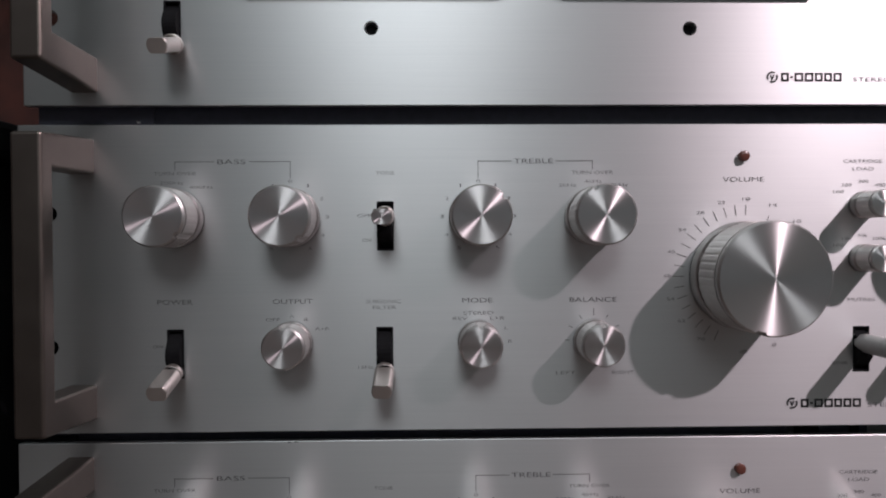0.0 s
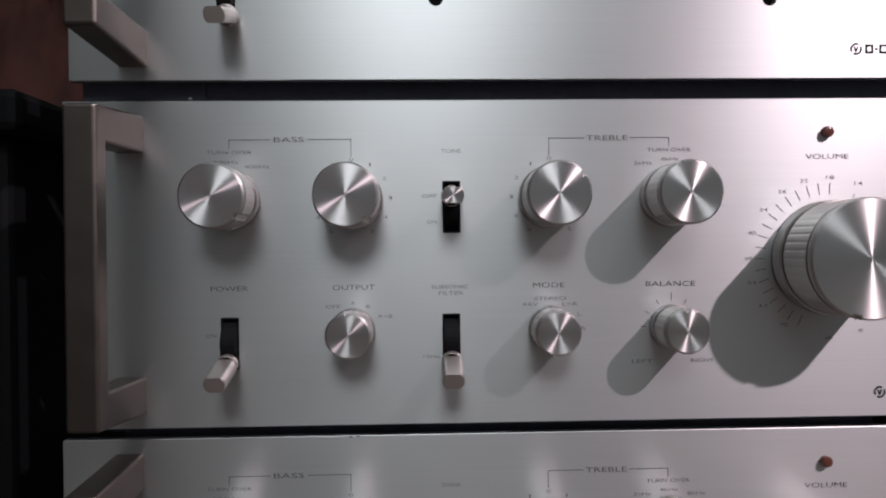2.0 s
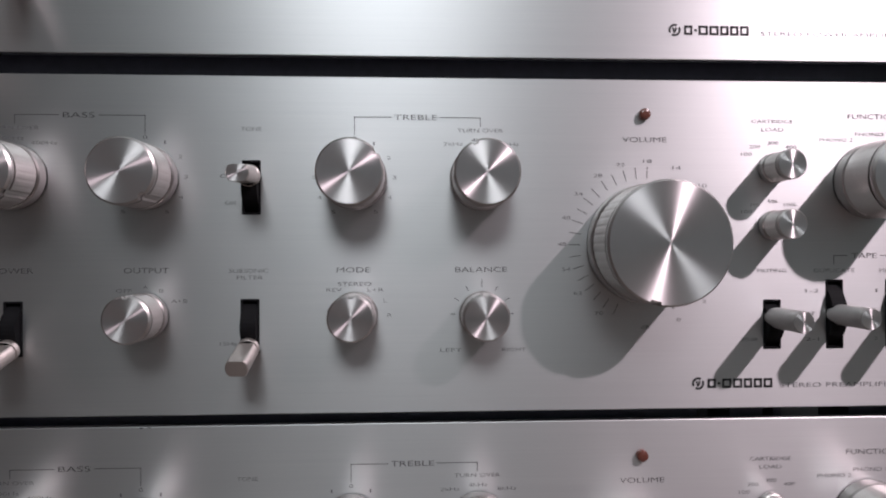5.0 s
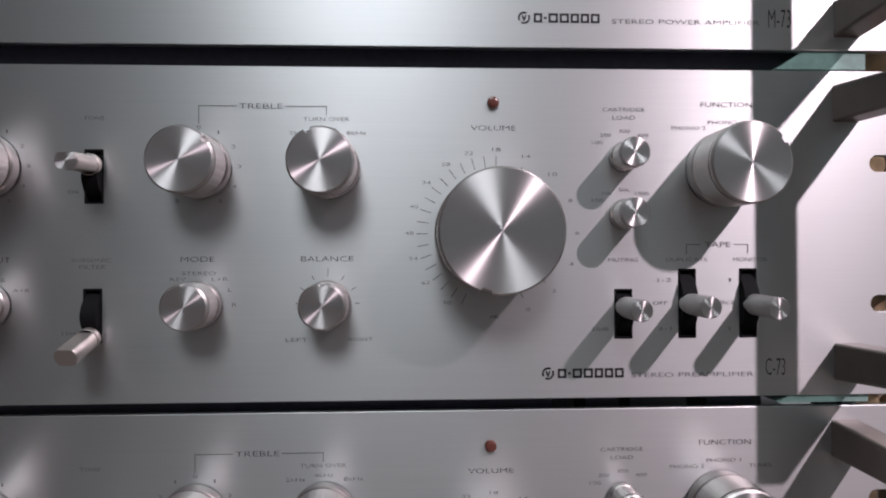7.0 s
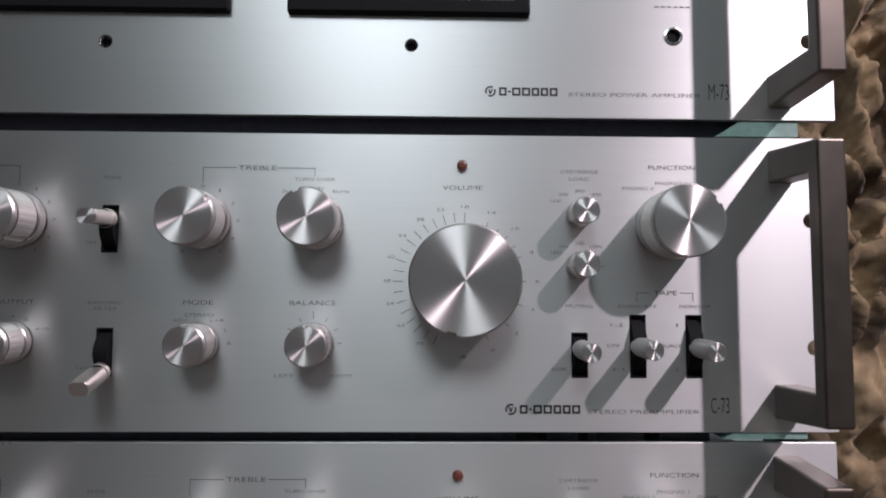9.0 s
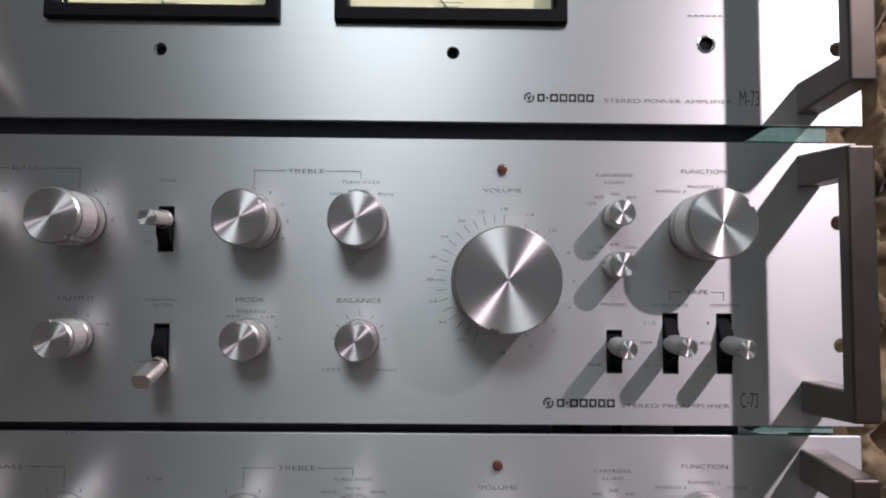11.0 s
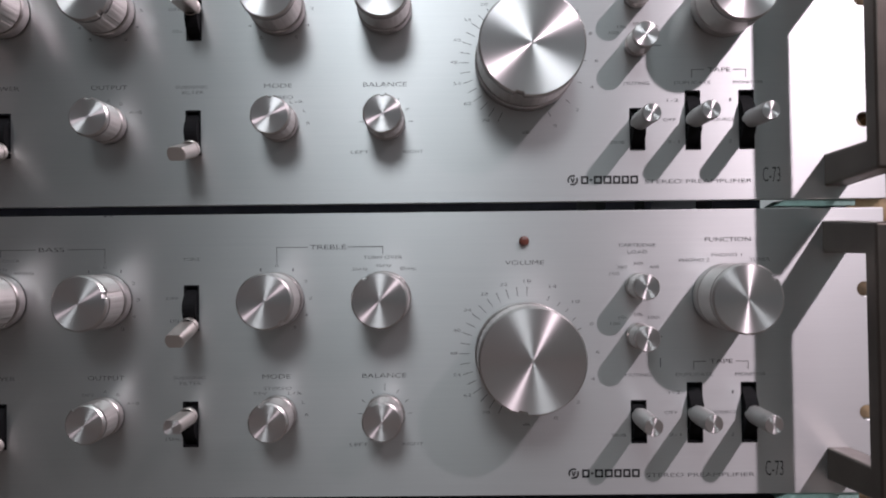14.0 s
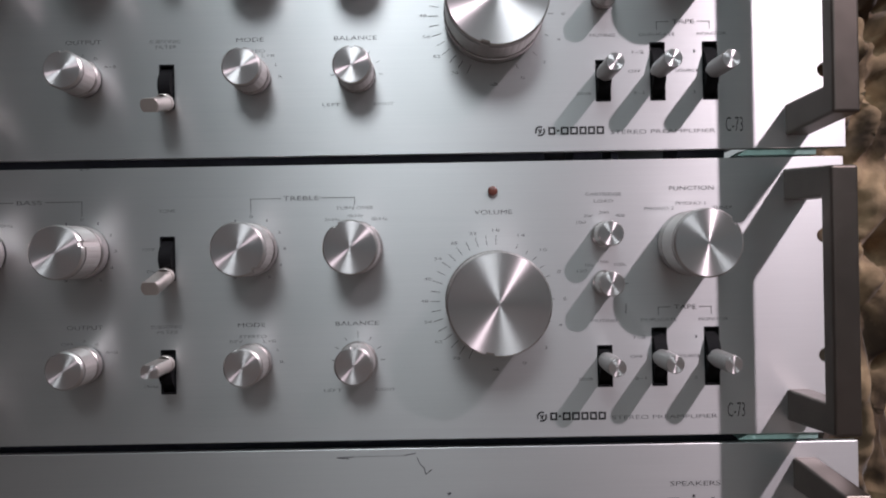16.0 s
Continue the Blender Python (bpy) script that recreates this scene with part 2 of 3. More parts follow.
def knob(name, x, z, r, depth, notch, parent, flutes=28, label="", skirt=1.03, cut=0.0001):
    """A turned knob: plain skirt, thin groove, fluted band, plain nose, spun face; a pointer notch at the angle `notch`."""
    a0 = radians(notch)
    half = max(radians(5), 0.0012 / r) if r > 0.007 else -1.0

    def shape(rr, zz, a):
        d = abs((a - a0 + math.pi) % (2 * math.pi) - math.pi)
        if d < half and zz > depth * 0.30:
            return rr - min(0.0010, r * 0.08)
        return rr

    def fluted(rr, zz, a):
        return shape(rr - cut * (0.5 + 0.5 * math.cos(a * flutes)) ** 6, zz, a)
    n = flutes * 8
    s = r * skirt
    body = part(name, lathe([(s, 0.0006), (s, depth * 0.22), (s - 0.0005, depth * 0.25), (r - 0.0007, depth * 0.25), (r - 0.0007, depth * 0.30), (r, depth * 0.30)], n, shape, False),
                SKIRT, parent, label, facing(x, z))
    part("fluted_band", lathe([(r, depth * 0.30), (r, depth * 0.86)], n, fluted, False), BARREL, body)
    bev = 0.0007 if r > 0.007 else 0.0004
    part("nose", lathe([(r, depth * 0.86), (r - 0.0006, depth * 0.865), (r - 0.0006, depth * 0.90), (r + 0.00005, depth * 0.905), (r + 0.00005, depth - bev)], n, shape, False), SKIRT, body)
    part("rim", lathe([(r + 0.00005, depth - bev), (r - bev, depth)], n, shape, False), RIM, body, "polished bevel round the face")
    part("face", disc(r - bev, depth, n, shape), FACE, body)
    part("base_washer", lathe([(s - 0.001, 0.0), (s - 0.001, 0.0007)], 48), BLACK, body)
    return body


def bat_lever(name, x, z, tilt, parent, swing=0.0):
    """A short lever with two flats, a ring at its foot."""
    m = facing(x, z, 0.003) @ pose(0, 0, 0, tilt, swing, 0)

    def flats(rr, zz, a):
        lim = 0.0030
        s = abs(math.sin(a))
        return min(rr, lim / s) if s > 1e-6 and zz > 0.0075 else rr
    body = part(name, lathe([(0.0027, 0.0), (0.0027, 0.0052), (0.0041, 0.0052), (0.0042, 0.0060), (0.0042, 0.0074), (0.0039, 0.0076)], 64, None, False), LEVER, parent, "", m)
    part("grip", lathe([(0.0038, 0.0076), (0.0042, 0.0084), (0.0042, 0.0226), (0.0039, 0.0230)], 64, flats, False), LEVER, body)
    part("face", disc(0.0039, 0.0230, 64, flats), FACE if tilt < 10 else LEVER, body)
    return body


def round_lever(name, x, z, tilt, parent):
    m = facing(x, z, 0.003) @ pose(0, 0, 0, tilt, 0, 0)
    body = part(name, lathe([(0.0030, 0.0), (0.0036, 0.004), (0.0040, 0.0060), (0.0042, 0.0085), (0.0042, 0.0235), (0.0039, 0.0240)], 64, None, False), MATT, parent, "", m)
    part("face", disc(0.0039, 0.0240, 64), FACE, body)
    return body


def slot_liner(x, z0, z1, w, parent, bulge=0.0070, name="switch_slot"):
    """The black well behind a lever's opening, its front lip a hair below the panel."""
    bm = plate((x, (z0 + z1) / 2, w + 0.003, z1 - z0 + 0.003, 0.0003), [(x, (z0 + z1) / 2, w - 0.0008, z1 - z0 - 0.0008, 0.0003)], 0.004, 0.0001)
    bmesh.ops.translate(bm, verts=bm.verts[:], vec=(0, 0.0032, 0))
    ob = part(name, bm, BLACK, parent)
    part("well", box((w + 0.003, 0.001, z1 - z0 + 0.003), (x, 0.0078, (z0 + z1) / 2)), BLACK, ob)
    # added black lining: keeps the opening's edges dark where the lamp would light them
    shade_sleeve = plate((x, (z0 + z1) / 2, w + 0.0007, z1 - z0 + 0.0007, 0.0004), [(x, (z0 + z1) / 2, w - 0.0009, z1 - z0 - 0.0009, 0.0002)], 0.0028, 0.0001)
    bmesh.ops.translate(shade_sleeve, verts=shade_sleeve.verts[:], vec=(0, -0.0002, 0))
    part("shade_sleeve", shade_sleeve, BLACK, ob)
    # a curved shutter that bulges out of the opening and moves with the lever
    bm = bmesh.new()
    rows = []
    for i in range(13):
        v = i / 12
        y = 0.0030 - bulge * 4 * v * (1 - v)
        zz = z0 + 0.0003 + (z1 - z0 - 0.0006) * v
        rows.append([bm.verts.new(p) for p in ((x - w / 2 + 0.0003, y, zz), (x + w / 2 - 0.0003, y, zz), (x + w / 2 - 0.0003, 0.0065, zz), (x - w / 2 + 0.0003, 0.0065, zz))])
    for p, q in zip(rows, rows[1:]):
        for i in range(4):
            bm.faces.new((p[i], p[(i + 1) % 4], q[(i + 1) % 4], q[i]))
    bm.faces.new(rows[0])
    bm.faces.new(rows[-1])
    bmesh.ops.recalc_face_normals(bm, faces=bm.faces[:])
    part("shutter", bm, BLACK, ob)
    return ob


def handle(side, z0, z1, parent, reach=0.037, inset=0.0030, shift=0.0):
    """A square-section rack handle: a front bar and two arms that spread a little towards the panel, as one casting."""
    xi, xo, fr, bk = 0.2083, 0.2198, -reach, -reach + 0.0078
    arm = 0.0150
    bm = bmesh.new()
    prof = [(0, z0), (fr, z0 + inset), (fr, z1 - inset), (0, z1), (0, z1 - arm), (bk, z1 - arm - 0.0008), (bk, z0 + arm + 0.0008), (0, z0 + arm)]
    near = [bm.verts.new((shift + side * xi, y, z)) for y, z in prof]
    far = [bm.verts.new((shift + side * xo, y, z)) for y, z in prof]
    bm.faces.new(near)
    bm.faces.new(far[::-1])
    for i in range(8):
        j = (i + 1) % 8
        bm.faces.new((near[i], far[i], far[j], near[j]))
    bmesh.ops.recalc_face_normals(bm, faces=bm.faces[:])
    sharp = [e for e in bm.edges if not all(abs(v.co.y) < 1e-6 for v in e.verts)]
    bmesh.ops.bevel(bm, geom=sharp, offset=0.0012, segments=3, profile=0.5, affect="EDGES")
    return part("handle", bm, HANDLE, parent, "brown-grey square metal rack handle")


def chassis(h, depth, parent, end, blocks=((-0.223, 0.223),), clear=0.004):
    """The case behind the panel; end: height of the teal wedge, a lit patch of the case put into colour and shape,
    under the panel at one side;
    blocks: the stretches in x that are closed by feet and brackets, with daylight between them."""
    body = part("chassis", box((0.424, depth, h - clear), (0, 0.0140 + depth / 2, h / 2), 0.001), CHASSIS, parent, "black steel case")
    for a, b in blocks:
        part("bracket", box((b - a, 0.0200, 0.010 + clear), ((a + b) / 2, 0.019, -0.003)), CHASSIS, body)
    part("gap_end_piece", box((0.050, 0.0060, end + 0.003), (-0.213, 0.0110, 0.0015 - end / 2)), CHASSIS, body)
    # teal colour and slanted edge stand for lamplight falling on the case
    lit_wedge = bmesh.new()
    prof = [(0.1850, -end), (0.2225, -end), (0.2225, -0.0003), (0.1850 + 1.5 * end, -0.0003)]
    near, far = [lit_wedge.verts.new((x, 0.0012, z)) for x, z in prof], [lit_wedge.verts.new((x, 0.0125, z)) for x, z in prof]
    lit_wedge.faces.new(near)
    lit_wedge.faces.new(far[::-1])
    for k in range(4):
        lit_wedge.faces.new((near[k], far[k], far[(k + 1) % 4], near[(k + 1) % 4]))
    bmesh.ops.recalc_face_normals(lit_wedge, faces=lit_wedge.faces[:])
    part("gap_end_piece", lit_wedge, LIT_TEAL, body, "lamp-lit patch of the case, put in as a teal wedge")
    return body


def maker_mark(x0, x1, z, h, parent):
    """The maker's mark as plain shapes: a ring and seven blocks."""
    cx = x0 + h * 0.62
    bm = bmesh.new()
    for i in range(24):
        if i % 12 in (2, 3):
            continue
        a, b = 2 * math.pi * i / 24, 2 * math.pi * (i + 1) / 24
        q = [(h * 0.62 * math.cos(a), h * 0.62 * math.sin(a)), (h * 0.62 * math.cos(b), h * 0.62 * math.sin(b)),
             (h * 0.42 * math.cos(b), h * 0.42 * math.sin(b)), (h * 0.42 * math.cos(a), h * 0.42 * math.sin(a))]
        bm.faces.new([bm.verts.new((cx + u, -0.00012, z + v)) for u, v in q][::-1])
    part("maker_mark", bm, BOLD, parent)
    strokes("maker_mark", [(cx - h * 0.18, z + h * 0.25, cx, z - h * 0.3), (cx, z - h * 0.3, cx + h * 0.18, z + h * 0.25)], h * 0.16, parent, BOLD)
    left, w = x0 + h * 1.6, (x1 - x0 - h * 1.6)
    blocks = []
    widths = (1.0, 0.34, 1.12, 1.1, 1.0, 1.0, 1.05)
    unit, x = w / (sum(widths) + 6 * 0.2), left
    for k in widths:
        blocks.append((x, x + k * unit))
        x += (k + 0.2) * unit
    e = h * 0.11
    for a, b in blocks:
        lo, hi = z - h * 0.36, z + h * 0.36
        strokes("maker_mark", [(a, z, b, z)] if b - a < 2.5 * unit * 0.2 else [(a, lo, b, lo), (a, hi, b, hi), (a + e, lo, a + e, hi), (b - e, lo, b - e, hi)], h * 0.22, parent, BOLD)


RACK_SLOT = dict(w=0.0105, h=0.0066, r=0.0033)


def rack_slots(heights, shift=0.0):
    return [(shift + s * 0.2300, z, RACK_SLOT["w"], RACK_SLOT["h"], RACK_SLOT["r"]) for s in (-1, 1) for z in heights]


# ---- the preamplifiers ----
SHIFT = -0.003  # their panels sit a little off the centre of the scales


def preamplifier(z0, notches, tone_up, filter_up, dx, label, blocks):
    """notches: the pointer angles of the knobs. Heights are above the panel's lower edge."""
    u = thing("preamplifier", pose(dx, 0, z0), label, "preamplifier", "hi-fi units in the stack")
    H, W = 0.1318, 0.4785
    slots = {"power": (-0.1765, 0.0235, 0.0440), "tone": (-0.0865, 0.0780, 0.0985), "filter": (-0.0870, 0.0240, 0.0445),
             "muting": (0.1210, 0.0240, 0.0432), "duplicate": (0.1470, 0.0240, 0.0512), "monitor": (0.1720, 0.0240, 0.0512)}
    wide = 0.0066
    holes = [(x, (a + b) / 2, wide, b - a, 0.0002) for x, a, b in slots.values()] + rack_slots((0.0370, 0.0940), SHIFT * 0.5)
    part("front_panel", plate((SHIFT, H / 2, W, H, 0.0006), holes, 0.0032, 0.0003), PANEL, u, "brushed silver aluminium front panel")
    chassis(H, 0.30, u, 0.0030, blocks, 0.018)
    for s in (-1, 1):
        handle(s, 0.0060, 0.1260, u, shift=-0.0007 if s > 0 else -0.0018)
    for x, a, b in slots.values():
        slot_liner(x, a, b, wide, u)
    bat_lever("power_lever", -0.1768, 0.0278, 17, u)
    bat_lever("tone_lever", -0.0865, 0.0928 if tone_up else 0.0818, 3 if tone_up else 17, u)
    bat_lever("filter_lever", -0.0870, 0.0388 if filter_up else 0.0278, 2 if filter_up else 17, u)
    round_lever("muting_lever", 0.1212, 0.0365, 0, u)
    round_lever("duplicate_lever", 0.1470, 0.0376, 0, u)
    round_lever("monitor_lever", 0.1728, 0.0374, 1, u)
    n = notches
    knob("bass_turnover_knob", -0.1765, 0.0920, 0.0123, 0.0215, n[0], u)
    knob("bass_knob", -0.1270, 0.0920, 0.0123, 0.0215, n[1], u)
    knob("treble_knob", -0.0465, 0.0920, 0.0123, 0.0215, n[2], u)
    knob("treble_turnover_knob", 0.0035, 0.0920, 0.0123, 0.0215, n[3], u)
    knob("output_knob", -0.1270, 0.0385, 0.0088, 0.0170, n[4], u, 22)
    knob("mode_knob", -0.0465, 0.0385, 0.0088, 0.0170, n[5], u, 22)
    knob("balance_knob", 0.0035, 0.0385, 0.0088, 0.0170, n[6], u, 22)
    knob("volume_knob", 0.0690, 0.0660, 0.0231, 0.0262, n[7], u, 44, "large spun aluminium volume knob", 1.02, 0.00022)
    knob("function_knob", 0.1620, 0.0913, 0.0154, 0.0230, n[8], u, 36, "", 0.985, 0.00003)
    knob("cartridge_load_knob", 0.1214, 0.0964, 0.0058, 0.0140, 0, u, 16)
    knob("cartridge_load_knob", 0.1214, 0.0734, 0.0058, 0.0140, 0, u, 16)
    part("indicator_lamp", lathe([(0.0023, 0.0), (0.0023, 0.0016), (0.0019, 0.0022), (0.0010, 0.0025)], 32), LED, u, "dull red indicator lens", facing(0.0688, 0.1178))
    # printed lines
    t = 0.00026
    strokes("printed_bracket", [(-0.176, 0.1160, -0.1595, 0.1160), (-0.1445, 0.1160, -0.127, 0.1160), (-0.176, 0.1162, -0.176, 0.1125), (-0.127, 0.1162, -0.127, 0.1090)], t, u, INK)
    strokes("printed_bracket", [(-0.0465, 0.1160, -0.0320, 0.1160), (-0.0130, 0.1160, 0.0030, 0.1160), (-0.0465, 0.1162, -0.0465, 0.1090), (0.0030, 0.1162, 0.0030, 0.1125)], t, u, INK)
    strokes("printed_bracket", [(0.1468, 0.0612, 0.1525, 0.0612), (0.1662, 0.0612, 0.1720, 0.0612), (0.1468, 0.0614, 0.1468, 0.0575), (0.1720, 0.0614, 0.1720, 0.0575)], t, u, INK)
    ticks = []
    for i in range(18):
        a = radians(88 + 9.25 * i)
        ticks.append((0.069 + 0.0262 * math.cos(a), 0.066 + 0.0262 * math.sin(a), 0.069 + 0.0308 * math.cos(a), 0.066 + 0.0308 * math.sin(a)))
    for deg in (66.5, 55, 45, 34, 23, 0, -22, -44, -66):
        a = radians(deg)
        ticks.append((0.069 + 0.0262 * math.cos(a), 0.066 + 0.0262 * math.sin(a), 0.069 + 0.0285 * math.cos(a), 0.066 + 0.0285 * math.sin(a)))
    strokes("volume_scale", ticks, t, u, INK)
    strokes("balance_scale", [(0.0035 + 0.0106 * math.cos(a), 0.0385 + 0.0106 * math.sin(a), 0.0035 + k * math.cos(a), 0.0385 + k * math.sin(a))
                              for a, k in ((radians(d), 0.0138 if d == 90 else 0.0126) for d in (0, 30, 60, 90, 120, 150, 180))], t, u, INK)
    strokes("scale_mark", [(0.1275, 0.0960, 0.1300, 0.0965)], t, u, INK)
    strokes("scale_mark", [(0.1275, 0.0730, 0.1325, 0.0727)], t, u, INK)
    big, mid, small = 0.0020, 0.0015, 0.0014
    for text, x0, x1, z, h in (
            ("BASS", -0.158, -0.146, 0.1160, big), ("TREBLE", -0.031, -0.014, 0.1160, big), ("TONE", -0.0905, -0.0825, 0.1110, mid),
            ("TURN OVER", -0.185, -0.167, 0.1110, mid), ("TURN OVER", -0.0060, 0.0120, 0.1110, mid),
            ("200Hz", -0.1825, -0.1725, 0.1070, small), ("400Hz", -0.170, -0.160, 0.1052, small),
            ("2kHz", -0.0115, -0.0040, 0.1056, small), ("4kHz", -0.0005, 0.0070, 0.1072, small), ("8kHz", 0.0110, 0.0185, 0.1056, small),
            ("POWER", -0.184, -0.169, 0.0560, big), ("OUTPUT", -0.135, -0.118, 0.0560, big), ("MODE", -0.0535, -0.0405, 0.0560, big),
            ("BALANCE", -0.007, 0.0135, 0.0560, big), ("SUBSONIC", -0.095, -0.080, 0.0558, mid), ("FILTER", -0.092, -0.082, 0.0532, mid),
            ("OFF", -0.0985, -0.0925, 0.0927, small), ("ON", -0.0965, -0.0925, 0.0822, small), ("ON", -0.1860, -0.1820, 0.0370, small),
            ("15Hz", -0.0985, -0.0920, 0.0275, small), ("OFF", -0.138, -0.132, 0.0482, small), ("A", -0.1276, -0.1260, 0.0497, small),
            ("B", -0.1216, -0.1200, 0.0482, small), ("A+B", -0.117, -0.111, 0.0442, small), ("STEREO", -0.053, -0.040, 0.0505, mid),
            ("REV", -0.0575, -0.0515, 0.0482, small), ("L+R", -0.0415, -0.0352, 0.0482, small), ("L", -0.0352, -0.0338, 0.0440, small), ("R", -0.0337, -0.0320, 0.0382, small),
            ("LEFT", -0.013, -0.0045, 0.0243, small), ("RIGHT", 0.0115, 0.021, 0.0243, small), ("VOLUME", 0.060, 0.0780, 0.1078, big),
            ("CARTRIDGE", 0.1130, 0.1300, 0.1155, mid), ("LOAD", 0.1170, 0.1262, 0.1122, mid), ("FUNCTION", 0.1530, 0.1742, 0.1177, big),
            ("PHONO 2", 0.1410, 0.1550, 0.1082, mid), ("PHONO 1", 0.1560, 0.1700, 0.1105, mid), ("TUNER", 0.1735, 0.1830, 0.1082, mid),
            ("100", 0.1085, 0.1130, 0.1022, small), ("200", 0.1120, 0.1165, 0.1052, small), ("300", 0.1195, 0.1240, 0.1068, small), ("400", 0.1270, 0.1315, 0.1052, small),
            ("100", 0.1085, 0.1130, 0.0790, small), ("10k", 0.1125, 0.1165, 0.0818, small), ("50k", 0.1195, 0.1238, 0.0832, small), ("100k", 0.1262, 0.1320, 0.0818, small),
            ("TAPE", 0.1543, 0.1648, 0.0612, big), ("MUTING", 0.1150, 0.1270, 0.0552, mid), ("DUPLICATE", 0.1385, 0.1555, 0.0552, mid), ("MONITOR", 0.1660, 0.1800, 0.0552, mid),
            ("OFF", 0.1330, 0.1390, 0.0378, small), ("20dB", 0.1082, 0.1150, 0.0275, small), ("1-2", 0.1350, 0.1405, 0.0470, small), ("2-1", 0.1350, 0.1405, 0.0275, small),
            ("SOURCE", 0.1555, 0.1665, 0.0378, small), ("1", 0.1642, 0.1650, 0.0470, small), ("2", 0.1635, 0.1650, 0.0275, small),
            ("STEREO PREAMPLIFIER", 0.1240, 0.1740, 0.0090, 0.0018)):
        lettering(text, x0, x1, z, h, u)
    for text, deg in (("48", 180), ("40", 161.5), ("34", 143), ("28", 124.5), ("22", 107), ("18", 88), ("14", 67), ("10", 45), ("8", 23), ("6", 0), ("4", -22), ("2", -44), ("0", -66), ("54", 197.6), ("62", 216), ("70", 236), ("dB", 270)):
        a, w = radians(deg), 0.0017 * len(text)
        x, z = 0.069 + 0.0335 * math.cos(a), 0.066 + 0.0332 * math.sin(a)
        lettering(text, x - w / 2, x + w / 2, z, small, u)
    for cx in (-0.127, -0.0465):
        for text, deg in (("0", 90), ("1", 61), ("2", 31), ("3", 1), ("4", -29), ("5", -58), ("1", 119), ("2", 149), ("3", 179), ("4", 209), ("5", 238)):
            a = radians(deg)
            w = 0.0006 if text == "1" else 0.0016
            lettering(text, cx + 0.0156 * math.cos(a) - w / 2, cx + 0.0156 * math.cos(a) + w / 2, 0.092 + 0.0156 * math.sin(a), small, u)
    lettering("C-73", 0.1790, 0.1872, 0.0118, 0.0068, u, BOLD)
    maker_mark(0.0880, 0.1210, 0.0100, 0.0040, u)
    return u


upper = preamplifier(0.335, (-40, -50, 38, 112, 90, 90, 90, -105, 34), True, False, 0.0, "silver stereo preamplifier with large volume knob and rack handles",
                     ((-0.223, 0.094), (0.108, 0.122), (0.1265, 0.1300), (0.159, 0.182), (0.217, 0.2230)))
lower = preamplifier(0.199, (-40, 18, -52, 122, 120, 110, 90, -102, 40), False, True, -0.0015, "silver stereo preamplifier stacked under its twin, on a power amplifier", ((-0.223, 0.223),))

part("paint_chip", box((0.0016, 0.0012, 0.0009), (-0.1915, 0.0012, 0.1330), 0.0002), CHROME, upper)
strokes("chip", [(-0.1275, 0.1313, -0.1262, 0.1313)], 0.0005, lower, SCRATCH)
strokes("chip", [(-0.1246, 0.1315, -0.1232, 0.1314)], 0.0004, lower, SCRATCH)
strokes("scratch", [(0.1313, 0.0585, 0.1315, 0.0630)], 0.0004, lower, SCRATCH)


# ---- the power amplifiers ----
def level_meter(x0, x1, z0, z1, parent):
    cx, cz, w, h = (x0 + x1) / 2, (z0 + z1) / 2, x1 - x0, z1 - z0
    bm = plate((cx, cz, w, h, 0.0012), [(cx, cz, w - 0.0130, h - 0.0150, 0.0015)], 0.010, 0.0012)
    bmesh.ops.translate(bm, verts=bm.verts[:], vec=(0, -0.0035, 0))
    m = part("meter_frame", bm, BLACK, parent, "black meter bezel")
    part("dial", box((w - 0.010, 0.001, h - 0.012), (cx, 0.0068, cz)), DIAL, m, "pale yellow-green meter dial")
    part("needle", box((0.0005, 0.0004, h * 0.62), (0, 0, h * 0.31)), BLACK, m, "", pose(cx, 0.0052, z0 + 0.008, 0, -38, 0))
    arc = []
    for i in range(24):
        a, b = radians(140 - 100 * i / 24), radians(140 - 100 * (i + 1) / 24)
        arc.append((cx + 0.043 * math.cos(a), z0 + 0.014 + 0.034 * math.sin(a), cx + 0.043 * math.cos(b), z0 + 0.014 + 0.034 * math.sin(b)))
        arc.append((cx + 0.043 * math.cos(a), z0 + 0.014 + 0.034 * math.sin(a), cx + 0.046 * math.cos(a), z0 + 0.014 + 0.0365 * math.sin(a)))
    arc += [(cx - 0.006, z0 + 0.0135, cx + 0.006, z0 + 0.0135), (cx - 0.004, z0 + 0.0115, cx + 0.004, z0 + 0.0115)]
    strokes("scale", arc, 0.0004, m, INK, 0.0062)
    g = part("glass", box((w - 0.0134, 0.0012, h - 0.0154), (cx, 0.0016, cz)), GLASS, m)
    g.visible_shadow = False
    return m


